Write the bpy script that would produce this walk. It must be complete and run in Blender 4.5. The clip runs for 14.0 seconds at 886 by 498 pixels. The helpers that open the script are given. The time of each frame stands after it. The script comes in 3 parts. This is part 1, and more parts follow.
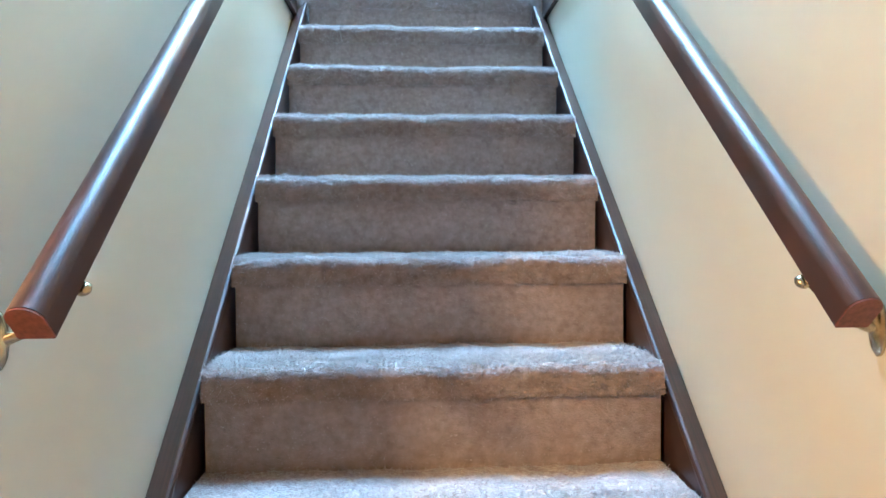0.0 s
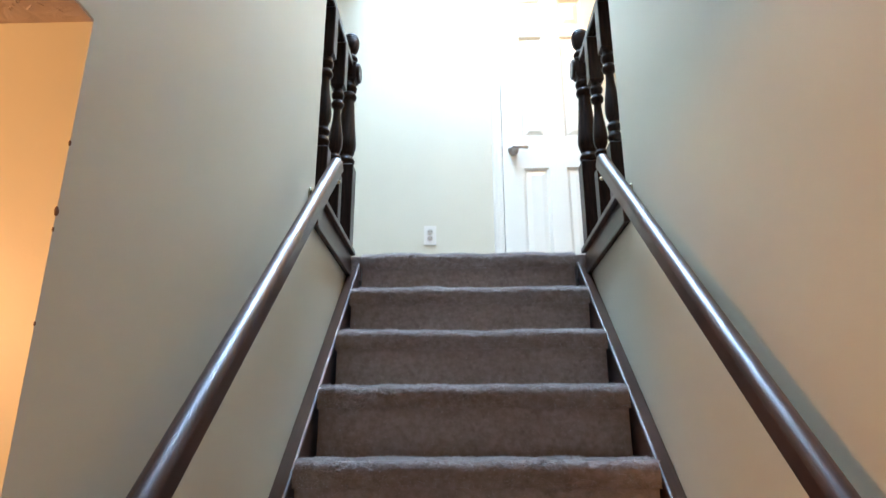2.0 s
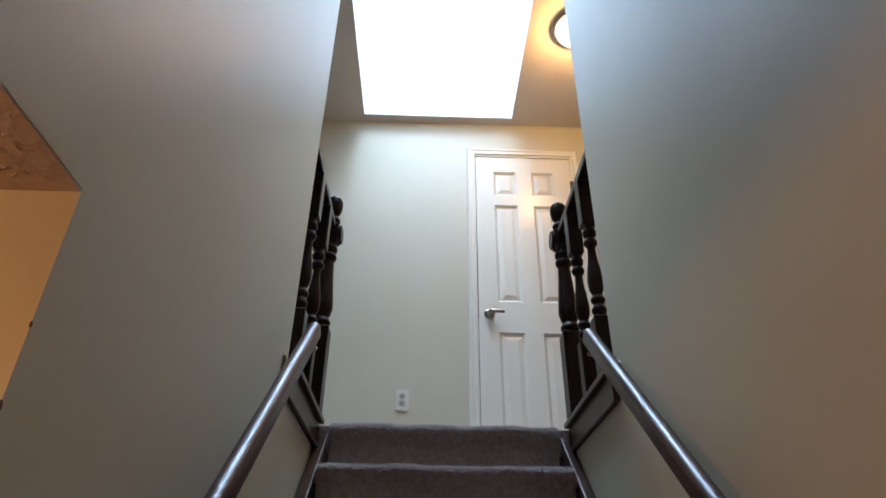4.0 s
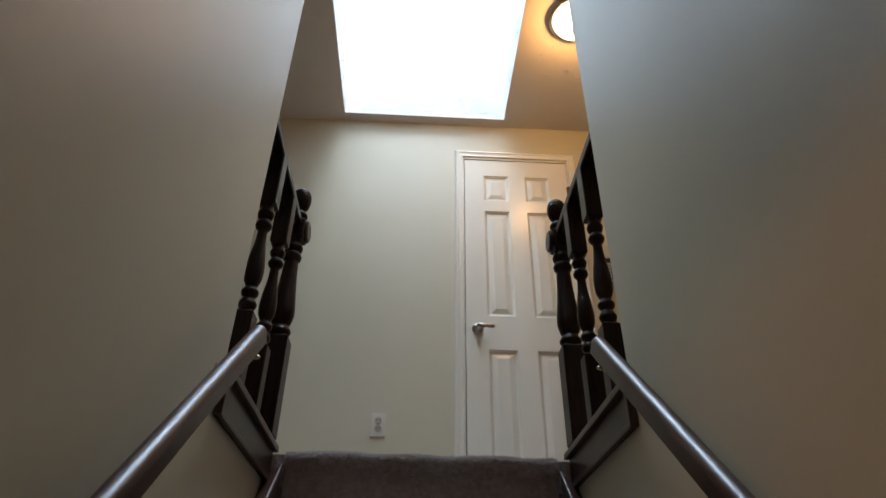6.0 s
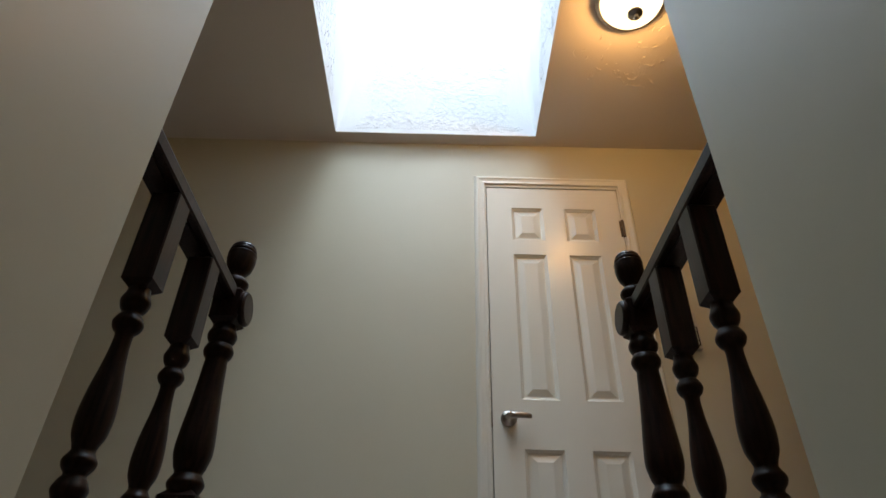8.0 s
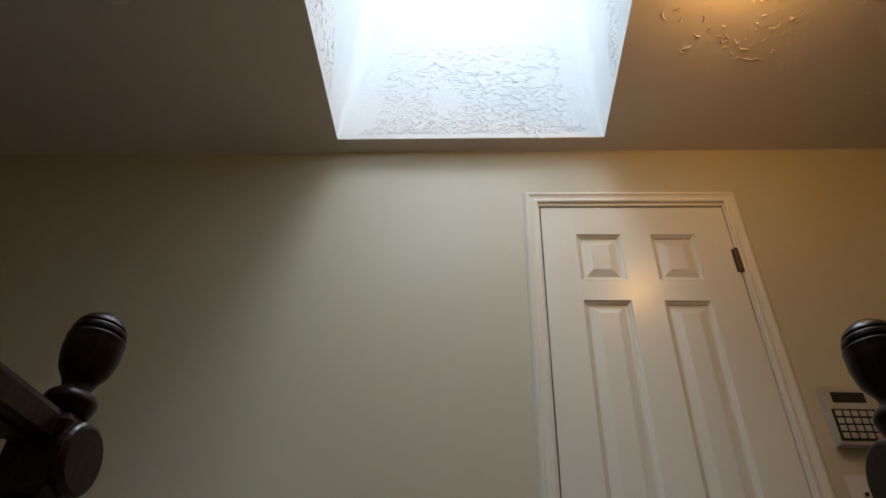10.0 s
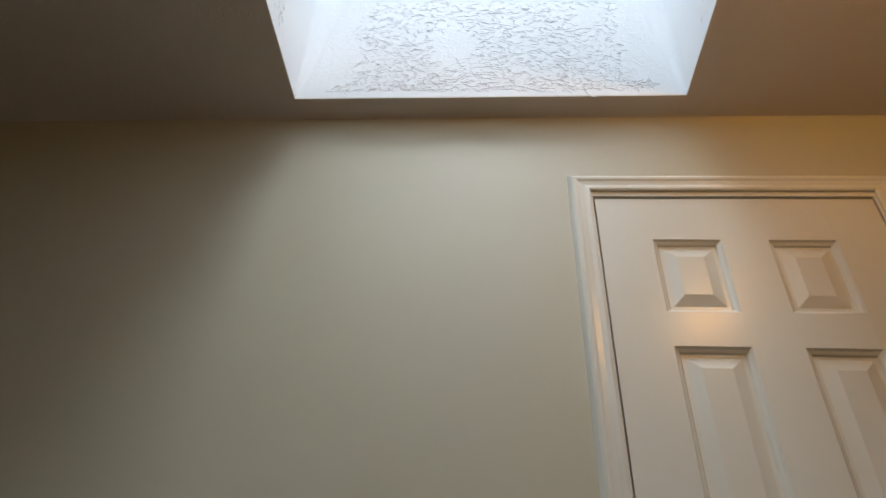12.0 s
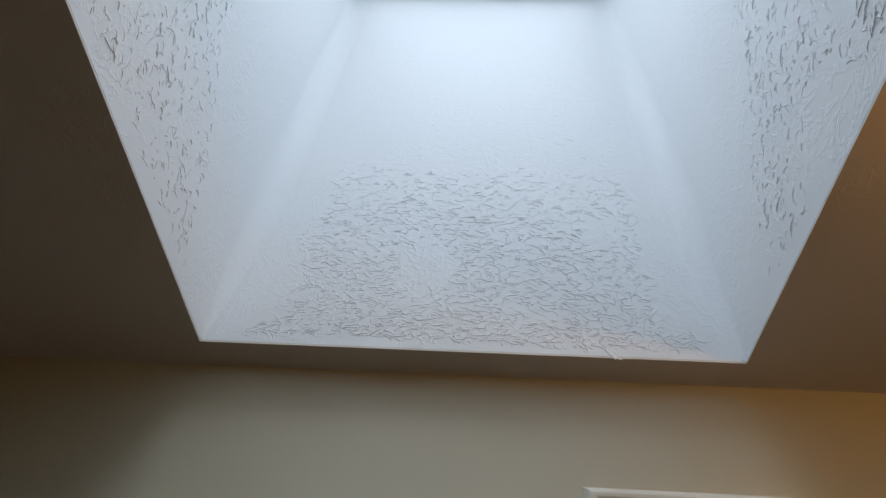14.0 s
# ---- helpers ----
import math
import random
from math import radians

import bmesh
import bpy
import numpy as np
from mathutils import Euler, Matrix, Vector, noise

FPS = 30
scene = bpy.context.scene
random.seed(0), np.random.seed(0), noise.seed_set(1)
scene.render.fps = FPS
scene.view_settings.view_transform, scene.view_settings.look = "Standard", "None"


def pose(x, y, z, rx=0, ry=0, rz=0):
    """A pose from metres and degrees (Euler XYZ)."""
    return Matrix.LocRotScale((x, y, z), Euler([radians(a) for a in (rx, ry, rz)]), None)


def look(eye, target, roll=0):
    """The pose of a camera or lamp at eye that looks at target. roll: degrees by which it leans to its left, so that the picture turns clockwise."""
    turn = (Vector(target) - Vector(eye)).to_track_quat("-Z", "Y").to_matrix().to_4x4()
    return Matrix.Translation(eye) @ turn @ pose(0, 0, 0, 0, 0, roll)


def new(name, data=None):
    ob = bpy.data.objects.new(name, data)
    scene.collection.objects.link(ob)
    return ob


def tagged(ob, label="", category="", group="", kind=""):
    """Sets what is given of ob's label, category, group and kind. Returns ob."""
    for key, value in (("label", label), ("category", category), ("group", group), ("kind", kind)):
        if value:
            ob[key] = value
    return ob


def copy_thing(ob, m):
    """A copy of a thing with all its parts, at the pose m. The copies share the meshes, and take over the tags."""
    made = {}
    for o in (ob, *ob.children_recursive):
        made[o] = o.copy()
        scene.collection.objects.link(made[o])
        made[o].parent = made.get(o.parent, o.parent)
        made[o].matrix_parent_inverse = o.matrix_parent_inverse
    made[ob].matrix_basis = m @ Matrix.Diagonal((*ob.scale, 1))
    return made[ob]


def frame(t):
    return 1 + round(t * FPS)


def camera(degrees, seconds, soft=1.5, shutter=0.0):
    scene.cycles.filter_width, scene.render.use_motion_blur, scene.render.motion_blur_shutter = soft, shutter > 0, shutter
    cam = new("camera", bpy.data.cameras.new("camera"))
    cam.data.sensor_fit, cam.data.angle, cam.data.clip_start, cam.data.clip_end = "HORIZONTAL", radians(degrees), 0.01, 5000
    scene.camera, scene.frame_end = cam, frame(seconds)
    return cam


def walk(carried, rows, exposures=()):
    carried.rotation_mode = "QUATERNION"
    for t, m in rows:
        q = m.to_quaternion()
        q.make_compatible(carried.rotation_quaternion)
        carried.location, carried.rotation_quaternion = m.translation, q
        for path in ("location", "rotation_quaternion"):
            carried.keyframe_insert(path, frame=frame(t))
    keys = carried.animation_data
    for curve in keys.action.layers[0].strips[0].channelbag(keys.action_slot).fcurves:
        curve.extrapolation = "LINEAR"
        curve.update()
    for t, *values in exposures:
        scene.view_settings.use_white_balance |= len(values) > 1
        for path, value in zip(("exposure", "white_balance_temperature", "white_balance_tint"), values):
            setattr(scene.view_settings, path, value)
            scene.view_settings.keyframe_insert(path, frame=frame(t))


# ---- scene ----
cam = camera(70.3, 14.0)
PATH = [
    (0, (-0.049, -2.454, -0.895), (0.056, -0.457, -0.953), -0.3),
    (0.5, (-0.046, -2.443, -0.849), (-0.1, -0.446, -0.744), -0.4),
    (1, (-0.03, -2.43, -0.804), (-0.106, -0.452, -0.52), -0.2),
    (1.5, (-0.023, -2.423, -0.768), (-0.097, -0.475, -0.322), -0.2),
    (2, (-0.029, -2.434, -0.728), (-0.085, -0.527, -0.127), -0.1),
    (2.5, (-0.046, -2.432, -0.697), (-0.067, -0.576, 0.049), 0.2),
    (3, (-0.07, -2.428, -0.656), (-0.058, -0.624, 0.208), 0.3),
    (3.5, (-0.085, -2.413, -0.654), (-0.053, -0.668, 0.324), 0.5),
    (6, (-0.035, -2.034, -0.544), (0.039, -0.371, 0.564), 0.8),
    (6.5, (-0.019, -1.859, -0.407), (0.031, -0.192, 0.697), 1.3),
    (7, (0.036, -1.696, -0.242), (0.104, -0.03, 0.863), 1.0),
    (7.5, (-0.005, -1.569, -0.087), (0.031, 0.079, 1.046), 1.2),
    (8, (0.021, -1.4, 0.061), (0.019, 0.225, 1.228), 1.4),
    (8.5, (-0.003, -1.273, 0.204), (-0.090, 0.343, 1.378), 1.8),
    (8.7, (-0.003, -1.228, 0.284), (-0.098, 0.383, 1.465), 1.9),
    (11, (0.023, -0.406, 0.838), (-0.11, 1.15, 2.088), 3.3),
    (11.5, (-0.035, -0.297, 1.014), (-0.168, 1.263, 2.26), 3.3),
    (12, (-0.038, -0.173, 1.098), (-0.17, 1.402, 2.324), 3.3),
    (12.5, (-0.041, -0.038, 1.277), (-0.191, 1.525, 2.516), 3.9),
    (13, (-0.073, -0.012, 1.523), (-0.227, 1.544, 2.771), 3.9),
    (13.3, (-0.062, -0.056, 1.593), (-0.228, 1.472, 2.872), 4.2),
    (13.5, (-0.058, -0.074, 1.606), (-0.217, 1.388, 2.96), 4.2),
    (14, (-0.032, -0.033, 1.669), (-0.126, 1.28, 3.175), 5.0),
]
# exposure and white balance of the hand-held camera: seconds, stops, kelvin, tint
EXPOSURE = [(0, 1.75, 4180, -11), (0.5, 1.78, 4420, -7), (1.5, 0.98, 5040, 0.5), (2.5, 0.15, 5350, 6), (3.5, -0.6, 5420, 8), (6, -1.48, 6250, 10.5), (7.3, -1.57, 6380, 10), (8.5, -1.98, 6500, 9), (11, -2.2, 6950, 10.5), (12.5, -2.18, 6800, 11.5), (13.3, -2.58, 6700, 11.5), (14, -3.05, 6650, 11)]
walk(cam, [(t, look(eye, target, roll)) for t, eye, target, roll in PATH], EXPOSURE)

SKY_W, HALL_W, LOW_W, DOME_E = 138.0, 42.0, 57.0, 10.0

# ---- light ----
world = bpy.data.worlds.new("sky")
scene.world = world
world.use_nodes = True
wn = world.node_tree.nodes
sky = wn.new("ShaderNodeTexSky")
sky.sky_type, sky.sun_disc, sky.sun_elevation, sky.sun_rotation = "NISHITA", False, radians(55), radians(200)
wn["Background"].inputs["Strength"].default_value = 0.1
world.node_tree.links.new(sky.outputs["Color"], wn["Background"].inputs["Color"])

sun = new("sun", bpy.data.lights.new("sun", "SUN"))
sun.data.energy, sun.data.angle, sun.data.color = 0.8, radians(15), (1, 0.97, 0.92)
sun.matrix_world = look((0.5, -3, 9), (0, 0.3, 4))

# daylight of the overcast sky over the roof window
daylight = new("skylight_daylight", bpy.data.lights.new("skylight_daylight", "AREA"))
daylight.data.shape, daylight.data.size, daylight.data.size_y = "RECTANGLE", 1.1, 1.86
daylight.data.energy, daylight.data.color, daylight.data.spread = SKY_W, (0.69, 0.835, 1.0), radians(100)
daylight.matrix_world = pose(-0.034, -0.01, 4.62)

# bulb in the dome of the hall's ceiling light
bulb = new("hall_bulb", bpy.data.lights.new("hall_bulb", "POINT"))
bulb.data.energy, bulb.data.color, bulb.data.shadow_soft_size = HALL_W, (1.0, 0.50, 0.14), 0.05
bulb.location = (0.772, 0.100, 2.352)

# ceiling light of the lower room, behind the walker
low_bulb = new("lower_room_bulb", bpy.data.lights.new("lower_room_bulb", "POINT"))
low_bulb.data.energy, low_bulb.data.color, low_bulb.data.shadow_soft_size = LOW_W, (1.0, 0.43, 0.135), 0.11
low_bulb.location = (-1.40, -2.80, -0.42)

# ---- materials ----


def material(name, base, rough=0.5, metal=0.0):
    m = bpy.data.materials.new(name)
    m.use_nodes = True
    b = m.node_tree.nodes["Principled BSDF"]
    b.inputs["Base Color"].default_value = (*base, 1)
    b.inputs["Roughness"].default_value = rough
    b.inputs["Metallic"].default_value = metal
    return m


def node(m, kind, **values):
    n = m.node_tree.nodes.new(kind)
    for key, value in values.items():
        n.inputs[key.replace("_", " ")].default_value = value
    return n


def wire(m, a, b):
    m.node_tree.links.new(a, b)


def vary(m, scale, low, high, detail=4.0, stretch=(1, 1, 1), into="Base Color", lo=0.35, hi=0.65, rand=False):
    """A two-colour variation by noise, in object space."""
    tc = node(m, "ShaderNodeTexCoord")
    mp = node(m, "ShaderNodeMapping", Scale=stretch)
    wire(m, tc.outputs["Object"], mp.inputs["Vector"])
    n = node(m, "ShaderNodeTexNoise", Scale=scale, Detail=detail)
    wire(m, mp.outputs["Vector"], n.inputs["Vector"])
    r = m.node_tree.nodes.new("ShaderNodeValToRGB")
    r.color_ramp.elements[0].position, r.color_ramp.elements[1].position = lo, hi
    r.color_ramp.elements[0].color, r.color_ramp.elements[1].color = (*low, 1), (*high, 1)
    wire(m, n.outputs["Fac"], r.inputs["Fac"])
    wire(m, r.outputs["Color"], m.node_tree.nodes["Principled BSDF"].inputs[into])
    return n, r


def bump(m, height, strength, distance=0.002, prior=None):
    b = node(m, "ShaderNodeBump", Strength=strength, Distance=distance)
    wire(m, height, b.inputs["Height"])
    if prior:
        wire(m, prior.outputs["Normal"], b.inputs["Normal"])
    wire(m, b.outputs["Normal"], m.node_tree.nodes["Principled BSDF"].inputs["Normal"])
    return b


def noise_tex(m, scale, detail=2.0, stretch=(1, 1, 1), distortion=0.0):
    tc = node(m, "ShaderNodeTexCoord")
    mp = node(m, "ShaderNodeMapping", Scale=stretch)
    wire(m, tc.outputs["Object"], mp.inputs["Vector"])
    n = node(m, "ShaderNodeTexNoise", Scale=scale, Detail=detail, Distortion=distortion)
    wire(m, mp.outputs["Vector"], n.inputs["Vector"])
    return n


def paint(name, low, high, rough, peel=0.15):
    m = material(name, high, rough)
    vary(m, 1.1, low, high, 3.0, lo=0.3, hi=0.7)
    a = noise_tex(m, 260, 2.0)
    b1 = bump(m, a.outputs["Fac"], peel, 0.0008)
    c = noise_tex(m, 9, 2.0)
    bump(m, c.outputs["Fac"], 0.12, 0.006, b1)
    return m


WALL = paint("cream_wall_paint", (0.525, 0.492, 0.368), (0.570, 0.535, 0.402), 0.42)
TRIM = paint("white_gloss_trim_paint", (0.73, 0.712, 0.61), (0.77, 0.752, 0.655), 0.26, 0.06)


def plaster(name, base, strength, cover, scale=30.0):
    """White plaster with the raised flat ridges of a stamped texture in patches."""
    m = material(name, base, 0.75)
    fine = noise_tex(m, 120, 3.0)
    b1 = bump(m, fine.outputs["Fac"], 0.09, 0.001)
    tc = node(m, "ShaderNodeTexCoord")
    warp = noise_tex(m, 7.0, 2.0)
    mix = m.node_tree.nodes.new("ShaderNodeVectorMath")
    mix.operation = "MULTIPLY_ADD"
    mix.inputs[1].default_value = (0.16, 0.16, 0.16)
    wire(m, warp.outputs["Color"], mix.inputs[0])
    wire(m, tc.outputs["Object"], mix.inputs[2])
    v = node(m, "ShaderNodeTexNoise", Scale=scale, Detail=2.5, Roughness=0.55, Distortion=0.7)
    wire(m, mix.outputs["Vector"], v.inputs["Vector"])
    ridge = m.node_tree.nodes.new("ShaderNodeValToRGB")
    ramp = ridge.color_ramp
    ramp.elements[0].position, ramp.elements[0].color = 0.44, (0, 0, 0, 1)
    ramp.elements[1].position, ramp.elements[1].color = 0.56, (0, 0, 0, 1)
    top = ramp.elements.new(0.5)
    top.color = (1, 1, 1, 1)
    wire(m, v.outputs["Fac"], ridge.inputs["Fac"])
    patch = noise_tex(m, 2.3, 2.0)
    mask = node(m, "ShaderNodeMapRange", From_Min=cover, From_Max=cover + 0.12)
    wire(m, patch.outputs["Fac"], mask.inputs["Value"])
    mul = m.node_tree.nodes.new("ShaderNodeMath")
    mul.operation = "MULTIPLY"
    wire(m, ridge.outputs["Color"], mul.inputs[0])
    wire(m, mask.outputs["Result"], mul.inputs[1])
    bump(m, mul.outputs[0], strength, 0.004, b1)
    return m


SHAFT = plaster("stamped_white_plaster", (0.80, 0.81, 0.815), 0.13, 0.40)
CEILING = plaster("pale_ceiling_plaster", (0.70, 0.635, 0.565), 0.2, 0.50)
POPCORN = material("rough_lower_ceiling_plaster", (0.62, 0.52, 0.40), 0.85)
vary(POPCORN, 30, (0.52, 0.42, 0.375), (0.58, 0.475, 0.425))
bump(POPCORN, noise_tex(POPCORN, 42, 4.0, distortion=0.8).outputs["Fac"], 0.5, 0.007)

WOOD = material("dark_stained_wood", (0.05, 0.025, 0.018), 0.36)
WOOD.node_tree.nodes["Principled BSDF"].inputs["Specular IOR Level"].default_value = 0.48
grain, _ = vary(WOOD, 22, (0.022, 0.0105, 0.007), (0.066, 0.030, 0.018), 6.0, (9, 0.35, 0.35), lo=0.3, hi=0.75)
bump(WOOD, grain.outputs["Fac"], 0.12, 0.001)
WOOD_UP = material("dark_stained_turned_wood", (0.03, 0.014, 0.009), 0.34)
WOOD_UP.node_tree.nodes["Principled BSDF"].inputs["Specular IOR Level"].default_value = 0.16
grain, _ = vary(WOOD_UP, 26, (0.007, 0.0035, 0.0025), (0.028, 0.012, 0.008), 6.0, (5, 5, 0.4), lo=0.3, hi=0.75)
bump(WOOD_UP, grain.outputs["Fac"], 0.15, 0.001)
END_GRAIN = material("red_brown_end_grain", (0.20, 0.055, 0.03), 0.5)
vary(END_GRAIN, 180, (0.10, 0.030, 0.017), (0.17, 0.050, 0.029))

CARPET = material("mauve_beige_cut_pile_carpet", (0.40, 0.31, 0.26), 0.95)
pile, pile_ramp = vary(CARPET, 60, (0.185, 0.144, 0.127), (0.31, 0.248, 0.222), 5.0, lo=0.25, hi=0.75)
bump(CARPET, noise_tex(CARPET, 150, 3.0, (1.0, 1.0, 2.2), 1.0).outputs["Fac"], 0.7, 0.005)
tuft = CARPET.node_tree.nodes.new("ShaderNodeNewGeometry")
shade = node(CARPET, "ShaderNodeMapRange", To_Min=0.9, To_Max=1.4)
wire(CARPET, tuft.outputs["Random Per Island"], shade.inputs["Value"])
tone = CARPET.node_tree.nodes.new("ShaderNodeVectorMath")
tone.operation = "SCALE"
wire(CARPET, pile_ramp.outputs["Color"], tone.inputs[0])
wire(CARPET, shade.outputs["Result"], tone.inputs["Scale"])
wire(CARPET, tone.outputs["Vector"], CARPET.node_tree.nodes["Principled BSDF"].inputs["Base Color"])
CARPET.node_tree.nodes["Principled BSDF"].inputs["Sheen Weight"].default_value = 1.0
CARPET.node_tree.nodes["Principled BSDF"].inputs["Sheen Roughness"].default_value = 0.38

BRASS = material("worn_brass", (0.55, 0.47, 0.30), 0.26, 1.0)
vary(BRASS, 60, (0.38, 0.33, 0.22), (0.60, 0.53, 0.37))
NICKEL = material("satin_nickel", (0.42, 0.40, 0.36), 0.32, 1.0)
vary(NICKEL, 50, (0.34, 0.32, 0.29), (0.46, 0.43, 0.39))
BRONZE = material("dark_bronze", (0.10, 0.075, 0.05), 0.42, 0.9)
IVORY = material("ivory_plastic", (0.66, 0.63, 0.55), 0.35)
IVORY_DARK = material("aged_ivory_plastic", (0.42, 0.38, 0.31), 0.4)
DARK = material("dark_slot", (0.015, 0.013, 0.012), 0.5)
GREY = material("grey_plastic", (0.48, 0.46, 0.41), 0.4)
DETECTOR = material("off_white_plastic", (0.72, 0.70, 0.64), 0.45)
METAL_FRAME = material("white_aluminium_frame", (0.78, 0.79, 0.80), 0.4)
GLASS = material("clear_roof_glass", (1, 1, 1), 0.0)
GLASS.node_tree.nodes["Principled BSDF"].inputs["Transmission Weight"].default_value = 1.0
GLASS.node_tree.nodes["Principled BSDF"].inputs["IOR"].default_value = 1.1
DOME = material("lit_opal_glass", (0.9, 0.85, 0.75), 0.3)
DOME.node_tree.nodes["Principled BSDF"].inputs["Emission Color"].default_value = (1.0, 0.74, 0.42, 1)
DOME.node_tree.nodes["Principled BSDF"].inputs["Emission Strength"].default_value = DOME_E

# ---- building helpers ----


def mesh(bm, name, mat, smooth=False):
    me = bpy.data.meshes.new(name)
    bm.normal_update()
    bm.to_mesh(me)
    bm.free()
    me.materials.append(mat)
    if smooth:
        for p in me.polygons:
            p.use_smooth = True
    return me


def part(name, bm, mat, parent, label="", smooth=False):
    ob = new(name, mesh(bm, name, mat, smooth))
    ob.parent = parent
    if label:
        tagged(ob, label)
    return ob


def thing(name, label, category, at=(0, 0, 0), group="", kind=""):
    ob = new(name)
    ob.location = at
    ob.empty_display_size = 0.05
    return tagged(ob, label, category, group, kind)


def structure(name, bm, mat, label, category, smooth=False):
    return tagged(new(name, mesh(bm, name, mat, smooth)), label, category, "", "structure")


def box(bm, x0, x1, y0, y1, z0, z1, bevel=0.0):
    v = [bm.verts.new((x, y, z)) for x in (x0, x1) for y in (y0, y1) for z in (z0, z1)]
    f = [bm.faces.new([v[i] for i in q]) for q in ((0, 1, 3, 2), (4, 6, 7, 5), (0, 4, 5, 1), (2, 3, 7, 6), (0, 2, 6, 4), (1, 5, 7, 3))]
    if bevel:
        edges = {e for q in f for e in q.edges}
        bmesh.ops.bevel(bm, geom=list(edges), offset=bevel, segments=2, affect="EDGES", profile=0.7)
    return bm


def boxes(*rows, bevel=0.0):
    bm = bmesh.new()
    for r in rows:
        box(bm, *r, bevel=bevel)
    return bm


def lathe(bm, profile, x=0.0, y=0.0, segments=28, axis="z", z=0.0):
    """A turned solid: profile rows are (height, radius)."""
    rings = []
    for h, r in profile:
        ring = []
        for i in range(segments):
            a = 2 * math.pi * i / segments
            c, s = r * math.cos(a), r * math.sin(a)
            p = (x + c, y + s, z + h) if axis == "z" else ((x + h, y + c, z + s) if axis == "x" else (x + c, y + h, z + s))
            ring.append(bm.verts.new(p))
        rings.append(ring)
    for a, b in zip(rings, rings[1:]):
        for i in range(segments):
            j = (i + 1) % segments
            bm.faces.new((a[i], a[j], b[j], b[i]))
    bm.faces.new(list(reversed(rings[0])))
    bm.faces.new(rings[-1])
    bmesh.ops.recalc_face_normals(bm, faces=bm.faces)
    return bm


def curve_profile(knots, steps=5):
    """Smooth profile through knots of (height, radius)."""
    out = []
    n = len(knots)
    for i in range(n - 1):
        p0, p1, p2, p3 = knots[max(i - 1, 0)], knots[i], knots[i + 1], knots[min(i + 2, n - 1)]
        for k in range(steps):
            t = k / steps
            r = 0.5 * (2 * p1[1] + (p2[1] - p0[1]) * t + (2 * p0[1] - 5 * p1[1] + 4 * p2[1] - p3[1]) * t * t + (3 * p1[1] - p0[1] - 3 * p2[1] + p3[1]) * t ** 3)
            out.append((p1[0] + (p2[0] - p1[0]) * t, max(r, 0.002)))
    out.append(knots[-1])
    return out


def prism(points, lo, hi, axis="x"):
    """A flat outline given by (a, b) pairs pushed from lo to hi along an axis."""
    bm = bmesh.new()
    put = {"x": lambda a, b, c: (c, a, b), "y": lambda a, b, c: (a, c, b), "z": lambda a, b, c: (a, b, c)}[axis]
    one = [bm.verts.new(put(a, b, lo)) for a, b in points]
    two = [bm.verts.new(put(a, b, hi)) for a, b in points]
    n = len(points)
    bm.faces.new(one)
    bm.faces.new(list(reversed(two)))
    for i in range(n):
        j = (i + 1) % n
        bm.faces.new((one[j], one[i], two[i], two[j]))
    bmesh.ops.recalc_face_normals(bm, faces=bm.faces)
    return bm


# ---- plan ----
RUN, RISE, TOP = 0.2155, 0.1945, 0.02         # stairs; landing level
HALF, SKIRT = 0.490, 0.437                    # stairwell half width; inside of the skirt boards
WALL_END = -0.601                             # where the stairwell walls give way to the balustrade
FAR, CEIL = 0.967, 2.440                      # hall's far wall; upper ceiling
LEFT_END = -1.775                             # corner of the lower left wall
LOW_CEIL = -0.214
FLOOR = TOP - 13 * RISE
BACK, SIDE = -5.2, 3.0
SX0, SX1, SY0, SY1 = -0.552, 0.482, -0.92, 0.896   # roof light shaft
SHAFT_TOP = 4.36
SLOPE = RISE / RUN

# ---- structure ----
DX0, DX1, DTOP = 0.227, 0.872, 2.147
structure("wall_far", boxes((-SIDE, DX0 - 0.02, FAR, FAR + 0.12, TOP, CEIL), (DX1 + 0.02, SIDE, FAR, FAR + 0.12, TOP, CEIL), (DX0 - 0.02, DX1 + 0.02, FAR, FAR + 0.12, DTOP + 0.025, CEIL)), WALL, "cream painted hall wall with a doorway", "wall")
structure("wall_right", prism([(BACK, FLOOR), (FAR, FLOOR), (FAR, TOP - 0.09), (WALL_END, TOP - 0.09), (WALL_END, CEIL), (BACK, CEIL)], HALF, HALF + 0.12), WALL, "cream painted stairwell wall", "wall")
structure("wall_left", prism([(LEFT_END, FLOOR), (FAR, FLOOR), (FAR, TOP - 0.09), (WALL_END, TOP - 0.09), (WALL_END, CEIL), (-3.42, CEIL), (-3.42, LOW_CEIL + 0.004), (LEFT_END, LOW_CEIL + 0.004)], -HALF - 0.12, -HALF), WALL, "cream painted stairwell wall with a chipped corner", "wall")
structure("wall_lower_return", boxes((-SIDE, -HALF - 0.1205, LEFT_END + 0.001, LEFT_END + 0.12, FLOOR, LOW_CEIL)), WALL, "cream painted wall of the lower room", "wall")
structure("wall_stairwell_back", boxes((-HALF - 0.12, HALF, -3.54, -3.421, LOW_CEIL, CEIL)), WALL, "cream painted wall over the foot of the stairs", "wall")
structure("wall_hall_left", boxes((-SIDE, -HALF - 0.121, WALL_END - 0.12, WALL_END, TOP, CEIL)), WALL, "cream painted hall wall beside the stairwell", "wall")
structure("wall_hall_right", boxes((HALF + 0.121, SIDE, WALL_END - 0.12, WALL_END, TOP, CEIL)), WALL, "cream painted hall wall beside the stairwell", "wall")
structure("wall_end_left", boxes((-SIDE - 0.12, -SIDE, BACK, FAR + 0.12, FLOOR, CEIL)), WALL, "cream painted end wall", "wall")
